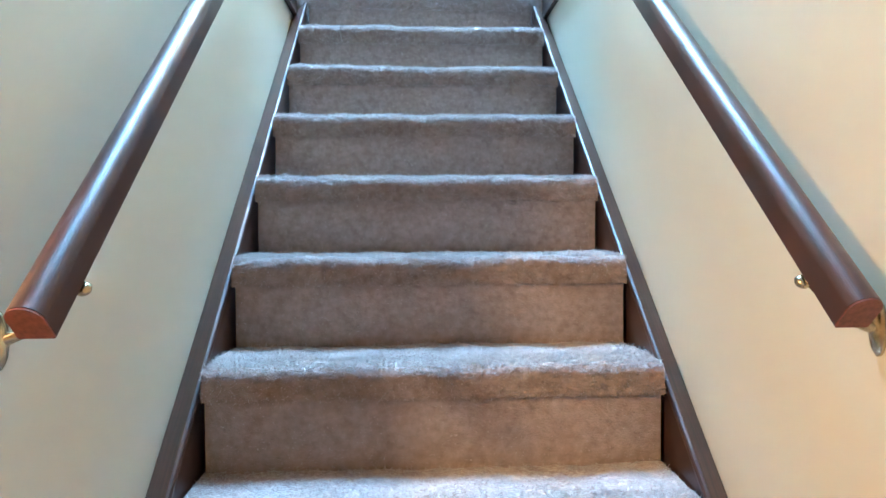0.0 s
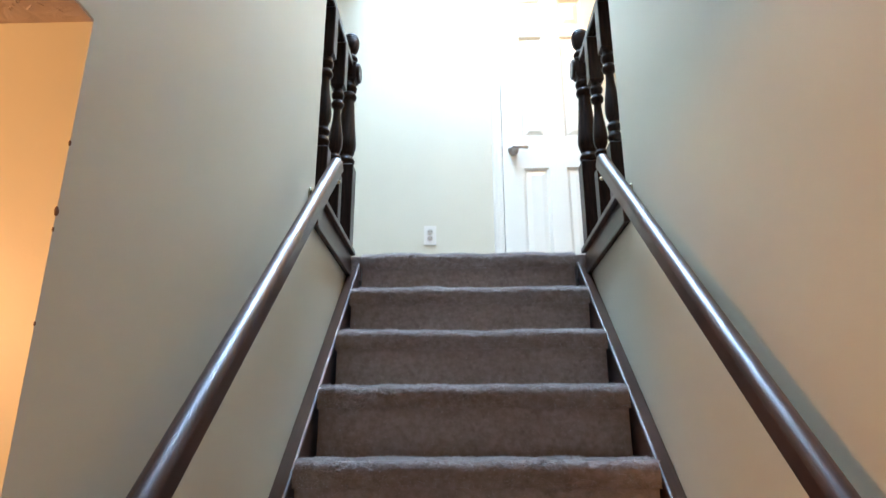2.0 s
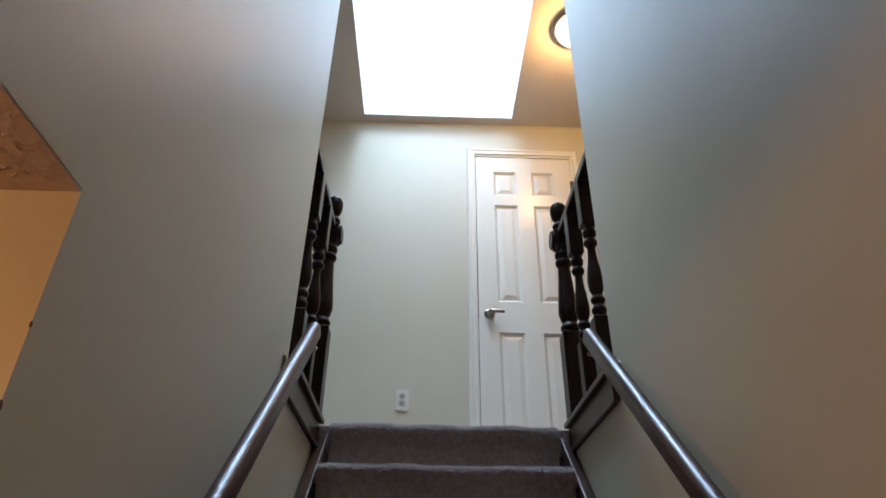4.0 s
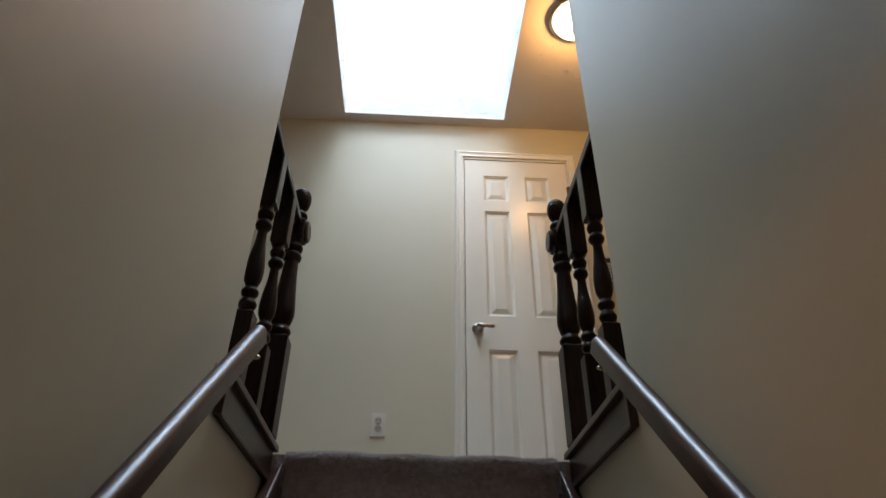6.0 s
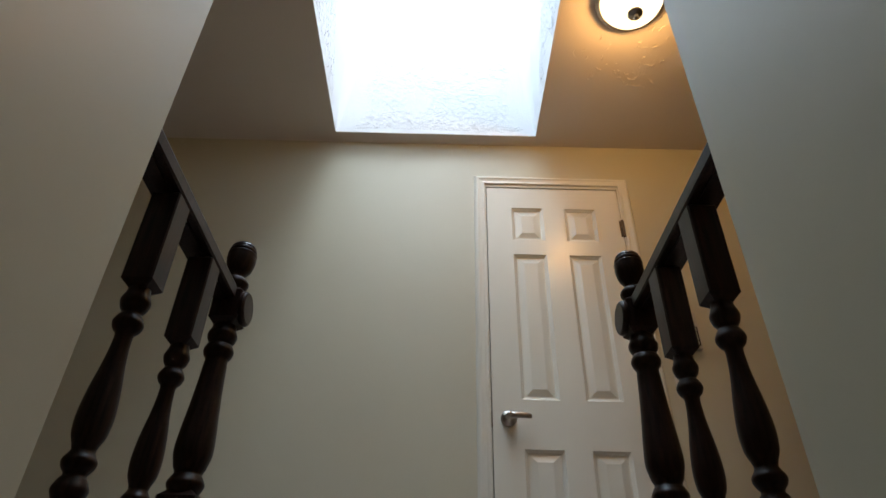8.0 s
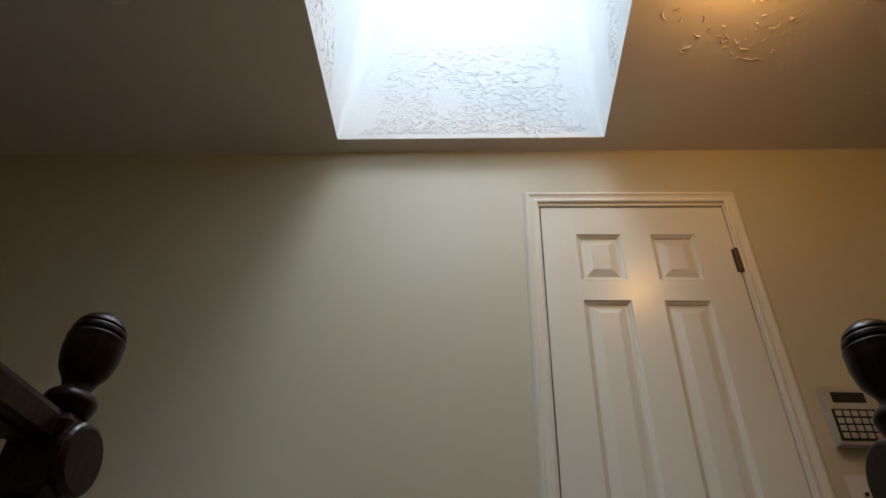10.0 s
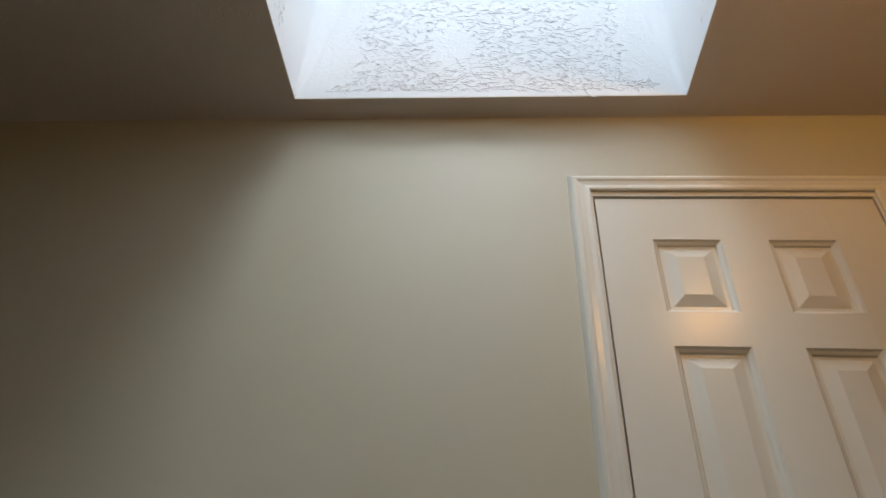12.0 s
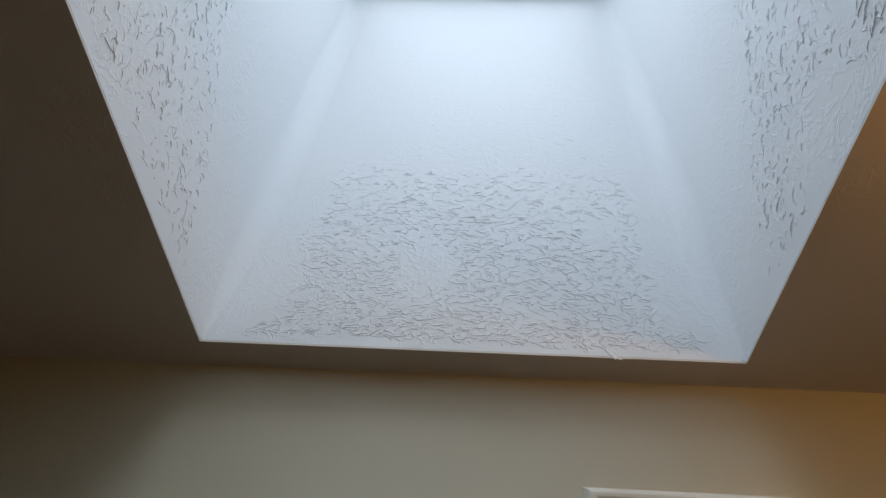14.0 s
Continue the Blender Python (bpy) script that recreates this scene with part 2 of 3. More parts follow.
structure("wall_end_right", boxes((SIDE, SIDE + 0.12, WALL_END - 0.12, FAR + 0.12, TOP, CEIL)), WALL, "cream painted end wall", "wall")
structure("wall_back", boxes((-SIDE, HALF + 0.12, BACK - 0.12, BACK, FLOOR, LOW_CEIL)), WALL, "cream painted wall at the back of the lower room", "wall")
C2 = CEIL + 0.004
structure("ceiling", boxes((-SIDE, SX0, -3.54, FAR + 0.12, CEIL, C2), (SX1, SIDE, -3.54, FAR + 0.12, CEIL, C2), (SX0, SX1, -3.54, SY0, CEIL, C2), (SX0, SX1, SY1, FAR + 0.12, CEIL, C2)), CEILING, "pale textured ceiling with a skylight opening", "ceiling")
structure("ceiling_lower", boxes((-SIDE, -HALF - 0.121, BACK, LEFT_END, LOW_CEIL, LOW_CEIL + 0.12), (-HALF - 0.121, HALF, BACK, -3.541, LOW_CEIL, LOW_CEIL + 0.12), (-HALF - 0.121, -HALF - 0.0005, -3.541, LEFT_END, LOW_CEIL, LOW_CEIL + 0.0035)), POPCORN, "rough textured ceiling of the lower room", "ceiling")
structure("floor", boxes((-SIDE, HALF + 0.12, BACK, -13 * RUN + 0.03, FLOOR - 0.1, FLOOR), (-SIDE, -HALF - 0.001, -13 * RUN + 0.03, LEFT_END, FLOOR - 0.1, FLOOR)), CARPET, "beige carpeted floor of the lower room", "floor")
structure("landing_floor", boxes((-SKIRT, SKIRT, 0.2425, FAR, TOP - 0.1, TOP), (-SIDE, -0.548, WALL_END, FAR, TOP - 0.1, TOP), (0.548, SIDE, WALL_END, FAR, TOP - 0.1, TOP), (-0.548, -SKIRT, 0.036, FAR, TOP - 0.1, TOP), (SKIRT, 0.548, 0.036, FAR, TOP - 0.1, TOP)), CARPET, "mauve beige carpeted landing", "floor")

CHIP = material("bare_brown_paper", (0.16, 0.09, 0.05), 0.9)
for z, r in ((-0.384, 0.0022), (-0.470, 0.0034), (-0.492, 0.0018), (-0.60, 0.0016)):
    bm = bmesh.new()
    bmesh.ops.create_icosphere(bm, subdivisions=2, radius=r)
    for v in bm.verts:
        v.co.z *= 1.8 + 0.6 * noise.noise(v.co * 300)
        v.co.x *= 0.6 + 0.3 * noise.noise(v.co * 210)
    part("paint_chip", bm, CHIP, bpy.data.objects["wall_left"]).location = (-HALF, LEFT_END, z)

# light shaft of the roof window
shaft = thing("skylight_shaft", "deep white plastered light shaft under a skylight", "skylight shaft", (0, 0, CEIL), "", "structure")
T = 0.03
H = SHAFT_TOP - CEIL
for rows in ((SX0 - T, SX0, SY0 - T, SY1 + T), (SX1, SX1 + T, SY0 - T, SY1 + T), (SX0, SX1, SY1, SY1 + T), (SX0, SX1, SY0 - T, SY0)):
    part("shaft_wall", boxes((*rows, 0.0045, H)), SHAFT, shaft)
roof_window = thing("skylight", "bright white framed skylight at the top of the shaft", "skylight", (0, 0, SHAFT_TOP))
F = 0.055
for rows in ((SX0, SX0 + F, SY0, SY1), (SX1 - F, SX1, SY0, SY1), (SX0 + F, SX1 - F, SY1 - F, SY1), (SX0 + F, SX1 - F, SY0, SY0 + F)):
    part("window_frame", boxes((*rows, 0.002, 0.09), bevel=0.006), METAL_FRAME, roof_window)
pane = part("pane", boxes((SX0 + F - 0.005, SX1 - F + 0.005, SY0 + F - 0.005, SY1 - F + 0.005, 0.05, 0.056)), GLASS, roof_window)
pane.visible_shadow = False

def strokes(name, parent, count, seed, place, mat, size=1.0, relief=1.0):
    """Raised ridges left by a stamping brush: thin, wandering, tapered strokes, some forked, steep on one side.
    place(rng) gives point, direction, normal of one stroke, or None."""
    rng = np.random.default_rng(seed)
    verts, faces = [], []

    def ridge(p, d, n, length, bend, high):
        w = n.cross(d).normalized()
        half = size * rng.uniform(0.0011, 0.0021)
        steps = 5 + int(length / (0.007 * size))
        side = rng.choice((-1.0, 1.0)) if abs(w.z) < 0.3 else math.copysign(1.0, -w.z)
        c, heading, base, mid = Vector(p), 0.0, len(verts), None
        for k in range(steps + 1):
            t = k / steps
            taper = max(0.15, math.sin(math.pi * (0.08 + 0.86 * t)) ** 0.6) * rng.uniform(0.65, 1.2)
            verts.extend((tuple(c + w * half * side * 0.7 - n * 0.0003), tuple(c + n * high * taper + w * half * side * 0.25), tuple(c - w * half * side * taper * 2.1 - n * 0.0003)))
            if k:
                a = base + 3 * (k - 1)
                faces.extend(((a, a + 1, a + 4, a + 3), (a + 1, a + 2, a + 5, a + 4)))
            heading += bend / steps + rng.normal(0, 0.24)
            c = c + (d * math.cos(heading) + w * math.sin(heading)) * (length / steps)
            if k == steps // 2:
                mid = (c.copy(), (d * math.cos(heading) + w * math.sin(heading)).normalized())
        return mid

    made = 0
    while made < count:
        got = place(rng)
        if got is None:
            continue
        made += 1
        p, d, n = (Vector(v) for v in got)
        d.normalize()
        length = size * min(0.045, rng.lognormal(-4.15, 0.5))
        high = size * relief * rng.uniform(0.0008, 0.0020)
        c, h = ridge(p, d, n, length, rng.normal(0, 0.7), high)
        if rng.random() < 0.6:
            turn = Matrix.Rotation(rng.choice((-1, 1)) * rng.uniform(0.5, 1.1), 3, n)
            ridge(c, (turn @ h).normalized(), n, length * rng.uniform(0.3, 0.7), rng.normal(0, 0.5), high * 0.8)
    me = bpy.data.meshes.new(name)
    me.from_pydata(verts, [], faces)
    me.materials.append(mat)
    ob = new(name, me)
    ob.parent = parent
    ob.matrix_parent_inverse = parent.matrix_world.inverted()
    ob["kind"] = "stuff"
    return ob


bpy.context.view_layer.update()
MID = (SX0 + SX1) / 2


def on_far_wall(rng):
    u, v = rng.uniform(-0.47, 0.44), 0.022 + rng.uniform(0, 1.0) ** 1.35
    left, right = (-0.48 if v < 0.11 else -0.385 - 0.02 * math.sin(25 * v)), 0.37 - 0.10 * max(0.0, v - 0.55)
    if v < 0.06:
        right = 0.455
    if v > 0.42:
        left += 0.25 * (v - 0.42)
    if not left < u < right:
        return None
    thin = 0.0 if v < 0.40 else min(0.985, (v - 0.40) * 3.4)
    if rng.random() < thin or noise.noise((u * 5, v * 5, 3.1)) < -0.38:
        return None
    if v > 0.6 and noise.noise((u * 6, v * 6, 9.2)) < 0.12:
        return None
    fan = 2.6 * noise.noise((u * 6, v * 6, 0.4))
    a = 0.45 * fan + rng.normal(0, 0.5)
    return (u + MID, SY1, CEIL + 0.006 + v), (math.cos(a), 0, math.sin(a) * 0.8), (0, -1, 0)


def on_side_wall(sign):
    def place(rng):
        u, v = rng.uniform(SY0 + 0.05, SY1 - 0.13), rng.uniform(0.03, 1.5)
        limit = 0.80 - 0.32 * min(1.0, v / 0.42) ** 0.6 + 0.05 * math.sin(7 * v)
        if u > limit or rng.random() < 0.45 * v or noise.noise((u * 4, v * 3, 7.7 * sign)) < -0.3:
            return None
        a = math.pi / 2 + (0.35 if sign > 0 else 0.15) + rng.normal(0, 0.5) + 1.2 * noise.noise((u * 6, v * 6, 2.0))
        return (SX1 if sign > 0 else SX0, u, CEIL + 0.006 + v), (0, math.cos(a), math.sin(a)), (-sign, 0, 0)
    return place


def on_ceiling(rng):
    x, y = rng.uniform(SX1 + 0.08, 1.6), rng.uniform(-0.4, 0.75)
    if noise.noise((x * 4.0, y * 4.0, 1.3)) < 0.05 or math.hypot(x - 0.772, y - 0.10) < 0.17:
        return None
    a = 3.0 * noise.noise((x * 6, y * 6, 5.0)) + rng.normal(0, 0.5)
    return (x, y, CEIL), (math.cos(a), math.sin(a), 0), (0, 0, -1)


strokes("plaster_ridges", shaft, 3000, 5, on_far_wall, SHAFT, 0.95, 0.68)
strokes("plaster_ridges", shaft, 3400, 6, on_side_wall(-1), SHAFT, 0.95, 0.85)
strokes("plaster_ridges", shaft, 3400, 7, on_side_wall(1), SHAFT, 0.95, 0.85)
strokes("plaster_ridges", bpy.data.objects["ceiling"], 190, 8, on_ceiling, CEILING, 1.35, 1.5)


def corner_cove(x, sx):
    """Soft plaster cove where a side wall of the shaft meets its far wall, running out to a sharp corner at the opening."""
    bm = bmesh.new()
    rows = []
    for z in (0.006, 0.05, 0.12, 0.25, 0.45, 0.8, 1.3, H):
        r = 0.004 + 0.062 * min(1.0, z / 0.45) ** 0.8
        rows.append([bm.verts.new((x + sx * r * (1 - math.sin(a)), SY1 - r * (1 - math.cos(a)), z)) for a in np.linspace(0, math.pi / 2, 12)])
    for low, high in zip(rows, rows[1:]):
        for i in range(11):
            q = (low[i], low[i + 1], high[i + 1], high[i])
            bm.faces.new(q if sx > 0 else tuple(reversed(q)))
    return part("corner_cove", bm, SHAFT, shaft, smooth=True)


corner_cove(SX0, 1)
corner_cove(SX1, -1)


def on_lower_ceiling(rng):
    a = rng.uniform(0, math.pi)
    return (rng.uniform(-1.3, -0.515), rng.uniform(-2.7, LEFT_END - 0.03), LOW_CEIL), (math.cos(a), math.sin(a), 0), (0, 0, -1)


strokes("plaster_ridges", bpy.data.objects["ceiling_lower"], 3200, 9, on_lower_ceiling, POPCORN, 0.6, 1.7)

# ---- stairs ----


def smooth_noise(rng, rows, cols, passes):
    a = rng.standard_normal((rows, cols))
    for _ in range(passes):
        a = (a + np.roll(a, 1, 0) + np.roll(a, -1, 0) + np.roll(a, 1, 1) + np.roll(a, -1, 1)) / 5
    return a / a.std()


def carpet_profile():
    """Side view of one carpeted step about its nosing: back of the tread, roll, crease, riser."""
    pts = [(y, 0.0) for y in np.arange(0.240, 0.020, -0.006)]
    for a in np.arange(0, 91, 8.0):
        pts.append((0.018 - 0.024 * math.sin(radians(a)), -0.024 + 0.024 * math.cos(radians(a))))
    for z in np.arange(-0.030, -0.058, -0.005):
        pts.append((-0.006, z))
    pts += [(-0.004, -0.0600), (0.003, -0.0615), (0.009, -0.0625), (0.011, -0.0665)]
    for z in np.arange(-0.072, -RISE - 0.004, -0.006):
        pts.append((0.011, z))
    return np.array(pts)


def carpet_mesh(seed):
    rng = np.random.default_rng(seed)
    prof = carpet_profile()
    n, half = len(prof), SKIRT - 0.002
    xs = np.linspace(-half, half, 150)
    tan = np.gradient(prof, axis=0)
    nor = np.stack([-tan[:, 1], tan[:, 0]], 1)
    nor /= np.linalg.norm(nor, axis=1)[:, None]
    nor *= -1
    nor *= np.where((nor @ np.array([-0.4, 1.0]) < 0) & (prof[:, 1] > -0.02), -1, 1)[:, None]
    nor[prof[:, 1] < -0.03] = (-1.0, 0.0)
    amount = np.where(prof[:, 1] > -0.061, 1.0, 0.45)[:, None]
    d = (0.0017 * smooth_noise(rng, n, 150, 60) + 0.0008 * smooth_noise(rng, n, 150, 1)) * amount
    along = np.concatenate([[0], np.cumsum(np.linalg.norm(np.diff(prof, axis=0), axis=1))])
    lean_x, lean_p = np.gradient(d, xs, axis=1), np.gradient(d, along, axis=0)
    end = np.clip((half - np.abs(xs)) / 0.018, 0, 1)
    pull = np.sqrt(1 - (1 - end) ** 2)
    X = np.broadcast_to(xs, (n, 150))
    Y = prof[:, 0:1] + nor[:, 0:1] * d
    Z = prof[:, 1:2] + nor[:, 1:2] * d
    low = (prof[:, 1] < -0.061)[:, None]
    X = np.where(low, X * (1 - 0.006 / half), X)
    Y = np.where((prof[:, 0] < 0.02)[:, None] & ~low, Y + 0.012 * (1 - pull), Y)
    Z = np.where(~low, Z - 0.004 * (1 - pull), Z)
    verts = np.stack([X, Y, Z], -1).reshape(-1, 3)
    i = np.arange(n - 1)[:, None] * 150 + np.arange(149)[None, :]
    quads = np.stack([i, i + 150, i + 151, i + 1], -1).reshape(-1, 4)
    # pile: short tufts standing on the roll, the tread's front and, thinner, the riser
    weight = np.where(prof[:, 1] > -0.061, 1.0, 0.25)
    weight[prof[:, 0] > 0.10] = 0.35
    count = 16000
    row = rng.choice(n, count, p=weight / weight.sum())
    col = rng.integers(1, 149, count)
    base = verts.reshape(n, 150, 3)[row, col] + rng.uniform(-0.003, 0.003, (count, 3)) * np.array([1, 0.4, 0.4])
    up = np.concatenate([np.zeros((count, 1)), nor[row]], 1) + rng.normal(0, 0.42, (count, 3)) + np.array([0, -0.15, -0.1])
    up /= np.linalg.norm(up, axis=1)[:, None]
    length = rng.uniform(0.004, 0.0095, count)[:, None] * np.where(prof[row, 1] > -0.061, 1, 0.6)[:, None]
    side = np.cross(up, rng.normal(0, 1, (count, 3)))
    side *= 0.0011 / np.linalg.norm(side, axis=1)[:, None]
    faces_in = np.einsum("ij,ij->i", np.cross(2 * side, up), np.concatenate([np.zeros((count, 1)), nor[row]], 1)) < 0
    side[faces_in] *= -1
    blades = np.stack([base - side, base + side, base + up * length], 1).reshape(-1, 3)
    under = np.stack([base + side, base - side, base + up * length], 1).reshape(-1, 3) - np.repeat(np.concatenate([np.zeros((count, 1)), nor[row]], 1), 3, 0) * 0.00008
    blades = np.concatenate([blades, under])
    k = len(verts) + np.arange(2 * count)[:, None] * 3 + np.arange(3)[None, :]
    me = bpy.data.meshes.new("carpeted_step")
    me.from_pydata(np.concatenate([verts, blades]).tolist(), [], quads.tolist() + k.tolist())
    me.materials.append(CARPET)
    me.polygons.foreach_set("use_smooth", [True] * (len(quads) + 2 * count))
    me.update()
    all_n = np.zeros((len(me.vertices), 3))
    surf = np.concatenate([np.zeros((n, 1)), nor], 1)
    unit = tan / np.linalg.norm(tan, axis=1)[:, None]
    relief = np.repeat(surf[:, None, :], 150, 1)
    relief[:, :, 0] -= 0.9 * lean_x
    relief[:, :, 1:] -= 0.9 * lean_p[:, :, None] * unit[:, None, :]
    all_n[:len(verts)] = relief.reshape(-1, 3) + rng.normal(0, 0.08, (len(verts), 3))
    all_n[len(verts):] = np.tile(np.repeat(relief[row, col] + rng.normal(0, 1, (count, 3)) * np.where(prof[row, 1] > -0.012, 0.25, 0.45)[:, None], 3, 0), (2, 1))
    all_n /= np.linalg.norm(all_n, axis=1)[:, None]
    me.normals_split_custom_set_from_vertices(all_n.tolist())
    return me


stairs = thing("staircase", "straight carpeted staircase between dark wood skirt boards", "staircase", (0, 0, FLOOR), "", "structure")
step_meshes = [carpet_mesh(11 + i) for i in range(4)]
for k in range(13):
    step = new("carpeted_step", step_meshes[(k * 3 + k // 4) % 4])
    step.parent = stairs
    step.location = (0, -RUN * k, TOP - RISE * k - FLOOR)
body = [(0.25, TOP - 0.03)]
for k in range(13):
    body += [(-RUN * k + 0.05, TOP - RISE * k - 0.03), (-RUN * k + 0.05, TOP - RISE * (k + 1) - 0.03)]
body += [(-RUN * 12 + 0.05, FLOOR - 0.05), (0.25, FLOOR - 0.05)]
part("stair_body", prism(body, -SKIRT + 0.02, SKIRT - 0.02), CARPET, stairs).location = (0, 0, -FLOOR)


def skirt_board(side):
    """Sloping dark board between steps and wall, its top falling to the wall, with a rounded lip towards the steps."""
    sign = -1 if side == "left" else 1
    y0, y1 = -13 * RUN - 0.05 if side == "right" else LEFT_END + 0.002, 0.012
    base = TOP + SLOPE * y0
    ob = thing("skirt_board", "dark stained wooden skirt board along the stairs", "skirt board", (sign * (SKIRT + HALF) / 2, y0, base), "skirt boards", "structure")
    rise = SLOPE * (y1 - y0)

    def sweep(section):
        bm = bmesh.new()
        a = [bm.verts.new((sign * x - ob.location.x, 0, z)) for x, z in section]
        b = [bm.verts.new((sign * x - ob.location.x, y1 - y0, z + rise)) for x, z in section]
        n = len(section)
        for i in range(n):
            bm.faces.new((a[i], a[(i + 1) % n], b[(i + 1) % n], b[i]))
        bm.faces.new(a)
        bm.faces.new(b)
        bmesh.ops.recalc_face_normals(bm, faces=bm.faces)
        return bm

    part("board", sweep([(0.4405, -0.30), (0.4405, -0.058), (0.4485, -0.056), (0.4885, -0.088), (0.4885, -0.30)]), WOOD, ob)
    part("lip_moulding", sweep([(0.4385, -0.068), (0.4375, -0.058), (0.4395, -0.050), (0.4440, -0.047), (0.4485, -0.050), (0.4490, -0.0545), (0.4400, -0.0570)]), WOOD, ob)
    return ob


skirt_board("left")
skirt_board("right")


def fascia(sign):
    """Panelled wooden edge of the landing beside the top steps, with the shoe that carries the balusters."""
    ob = thing("landing_fascia", "dark wooden fascia panel edging the landing under the balusters", "fascia", (sign * 0.51, -0.3, TOP), "landing fascias", "structure")
    x = lambda a, b: (a, b) if sign > 0 else (-b, -a)
    z0, z1 = -0.062, 0.040
    ya, yb = WALL_END - 0.005, 0.034
    for name, bm in (("panel", boxes((*x(0.480, 0.56), ya, yb, z0, z1 - 0.015))),
                     ("shoe", boxes((*x(0.462, 0.556), ya, yb, z1 - 0.016, z1 + 0.003), bevel=0.004)),
                     ("bottom_trim", boxes((*x(0.470, 0.482), ya - 0.012, yb, z0 - 0.012, z0 + 0.004), bevel=0.003)),
                     ("end_trim", boxes((*x(0.468, 0.489), ya - 0.014, ya + 0.004, z0 - 0.011, z1 - 0.017), bevel=0.003))):
        part(name, bm, WOOD, ob).location = -ob.location
    return ob


fascia(-1)
fascia(1)

# ---- balustrades ----


def square_block(bm, w, z0, z1, chamfer=0.012):
    """Square post section with chamfered ends."""
    h = w / 2
    rings = []
    for z, r in ((z0, h - chamfer), (z0 + chamfer, h), (z1 - chamfer, h), (z1, h - chamfer)):
        e = 0.003
        rings.append([bm.verts.new((sx * (r - (e if q else 0)), sy * (r - (0 if q else e)), z)) for sx, sy, q in ((-1, -1, 1), (1, -1, 1), (1, -1, 0), (1, 1, 0), (1, 1, 1), (-1, 1, 1), (-1, 1, 0), (-1, -1, 0))])
    for a, b in zip(rings, rings[1:]):
        for i in range(8):
            bm.faces.new((a[i], a[(i + 1) % 8], b[(i + 1) % 8], b[i]))
    bm.faces.new(list(reversed(rings[0])))
    bm.faces.new(rings[-1])


def baluster():
    ob = thing("baluster", "dark stained turned wooden baluster under the landing rail", "baluster", (0, 0, 0.043), "balusters of the landing")
    bm = bmesh.new()
    square_block(bm, 0.056, 0.0, 0.235)
    part("lower_block", bm, WOOD_UP, ob)
    bm = bmesh.new()
    lathe(bm, curve_profile([(0.226, 0.018), (0.240, 0.021), (0.254, 0.026), (0.268, 0.021), (0.276, 0.0165), (0.286, 0.023), (0.296, 0.025), (0.307, 0.019), (0.314, 0.0175),
                             (0.335, 0.025), (0.365, 0.0275), (0.41, 0.024), (0.455, 0.0175), (0.495, 0.0145), (0.508, 0.0155), (0.516, 0.022), (0.527, 0.0255), (0.539, 0.021), (0.547, 0.0165), (0.556, 0.022), (0.570, 0.0255), (0.584, 0.021), (0.600, 0.018)], 4), segments=26)
    part("turned_shaft", bm, WOOD_UP, ob, smooth=True)
    bm = bmesh.new()
    square_block(bm, 0.056, 0.594, 0.8095)
    part("upper_block", bm, WOOD_UP, ob)
    return ob


def newel(sign):
    ob = thing("newel_post", "dark stained turned newel post with a ball finial", "newel post", (sign * 0.510, -0.03, 0.043), "newel posts of the landing")
    bm = bmesh.new()
    square_block(bm, 0.080, 0.0, 0.362, 0.016)
    part("lower_block", bm, WOOD_UP, ob)
    bm = bmesh.new()
    lathe(bm, curve_profile([(0.350, 0.028), (0.362, 0.034), (0.376, 0.039), (0.390, 0.033), (0.398, 0.029), (0.410, 0.034), (0.440, 0.041), (0.475, 0.040), (0.53, 0.035), (0.59, 0.030), (0.645, 0.027), (0.662, 0.026), (0.672, 0.032), (0.684, 0.035), (0.696, 0.031), (0.703, 0.026), (0.712, 0.032), (0.726, 0.035), (0.740, 0.030), (0.752, 0.028)], 4), segments=32)
    part("turned_shaft", bm, WOOD_UP, ob, smooth=True)
    bm = bmesh.new()
    square_block(bm, 0.070, 0.742, 0.862, 0.022)
    part("upper_block", bm, WOOD_UP, ob)
    bm = bmesh.new()
    prof = [(0.0, 0.044), (0.008, 0.044), (0.012, 0.041), (0.014, 0.037)]
    lathe(bm, prof if sign < 0 else [(-h, r) for h, r in prof], x=-sign * 0.0345, z=0.802, axis="x", segments=30)
    part("round_boss", bm, WOOD_UP, ob, smooth=False)
    bm = bmesh.new()
    lathe(bm, curve_profile([(0.855, 0.026), (0.864, 0.030), (0.874, 0.033), (0.884, 0.029), (0.892, 0.020), (0.902, 0.021), (0.918, 0.031), (0.940, 0.0365), (0.958, 0.0372), (0.966, 0.0372), (0.9685, 0.0335), (0.971, 0.0355), (0.979, 0.0345), (0.9815, 0.031), (0.984, 0.0325), (0.994, 0.026), (1.003, 0.014), (1.006, 0.003)], 4), segments=36)
    part("ball_finial", bm, WOOD_UP, ob, smooth=True)
    return ob


def guard_rail(sign):
    ob = thing("guard_rail", "dark stained horizontal guard rail along the landing edge", "guard rail", (sign * 0.525, -0.33, 0.857), "guard rails of the landing")
    h = 0.034
    outline = [(-h + 0.004, 0.0), (h - 0.004, 0.0), (h, 0.004), (h, 0.030), (h - 0.004, 0.038), (h - 0.013, 0.043), (-h + 0.013, 0.043), (-h + 0.004, 0.038), (-h, 0.030), (-h, 0.004)]
    part("rail", prism(outline, WALL_END + 0.33 - 0.0, -0.063 + 0.33, "y"), WOOD_UP, ob)
    part("bottom_fillet", boxes((-0.014, 0.014, WALL_END + 0.331, -0.064 + 0.33, -0.004, -0.0003), bevel=0.001), WOOD_UP, ob)
    return ob


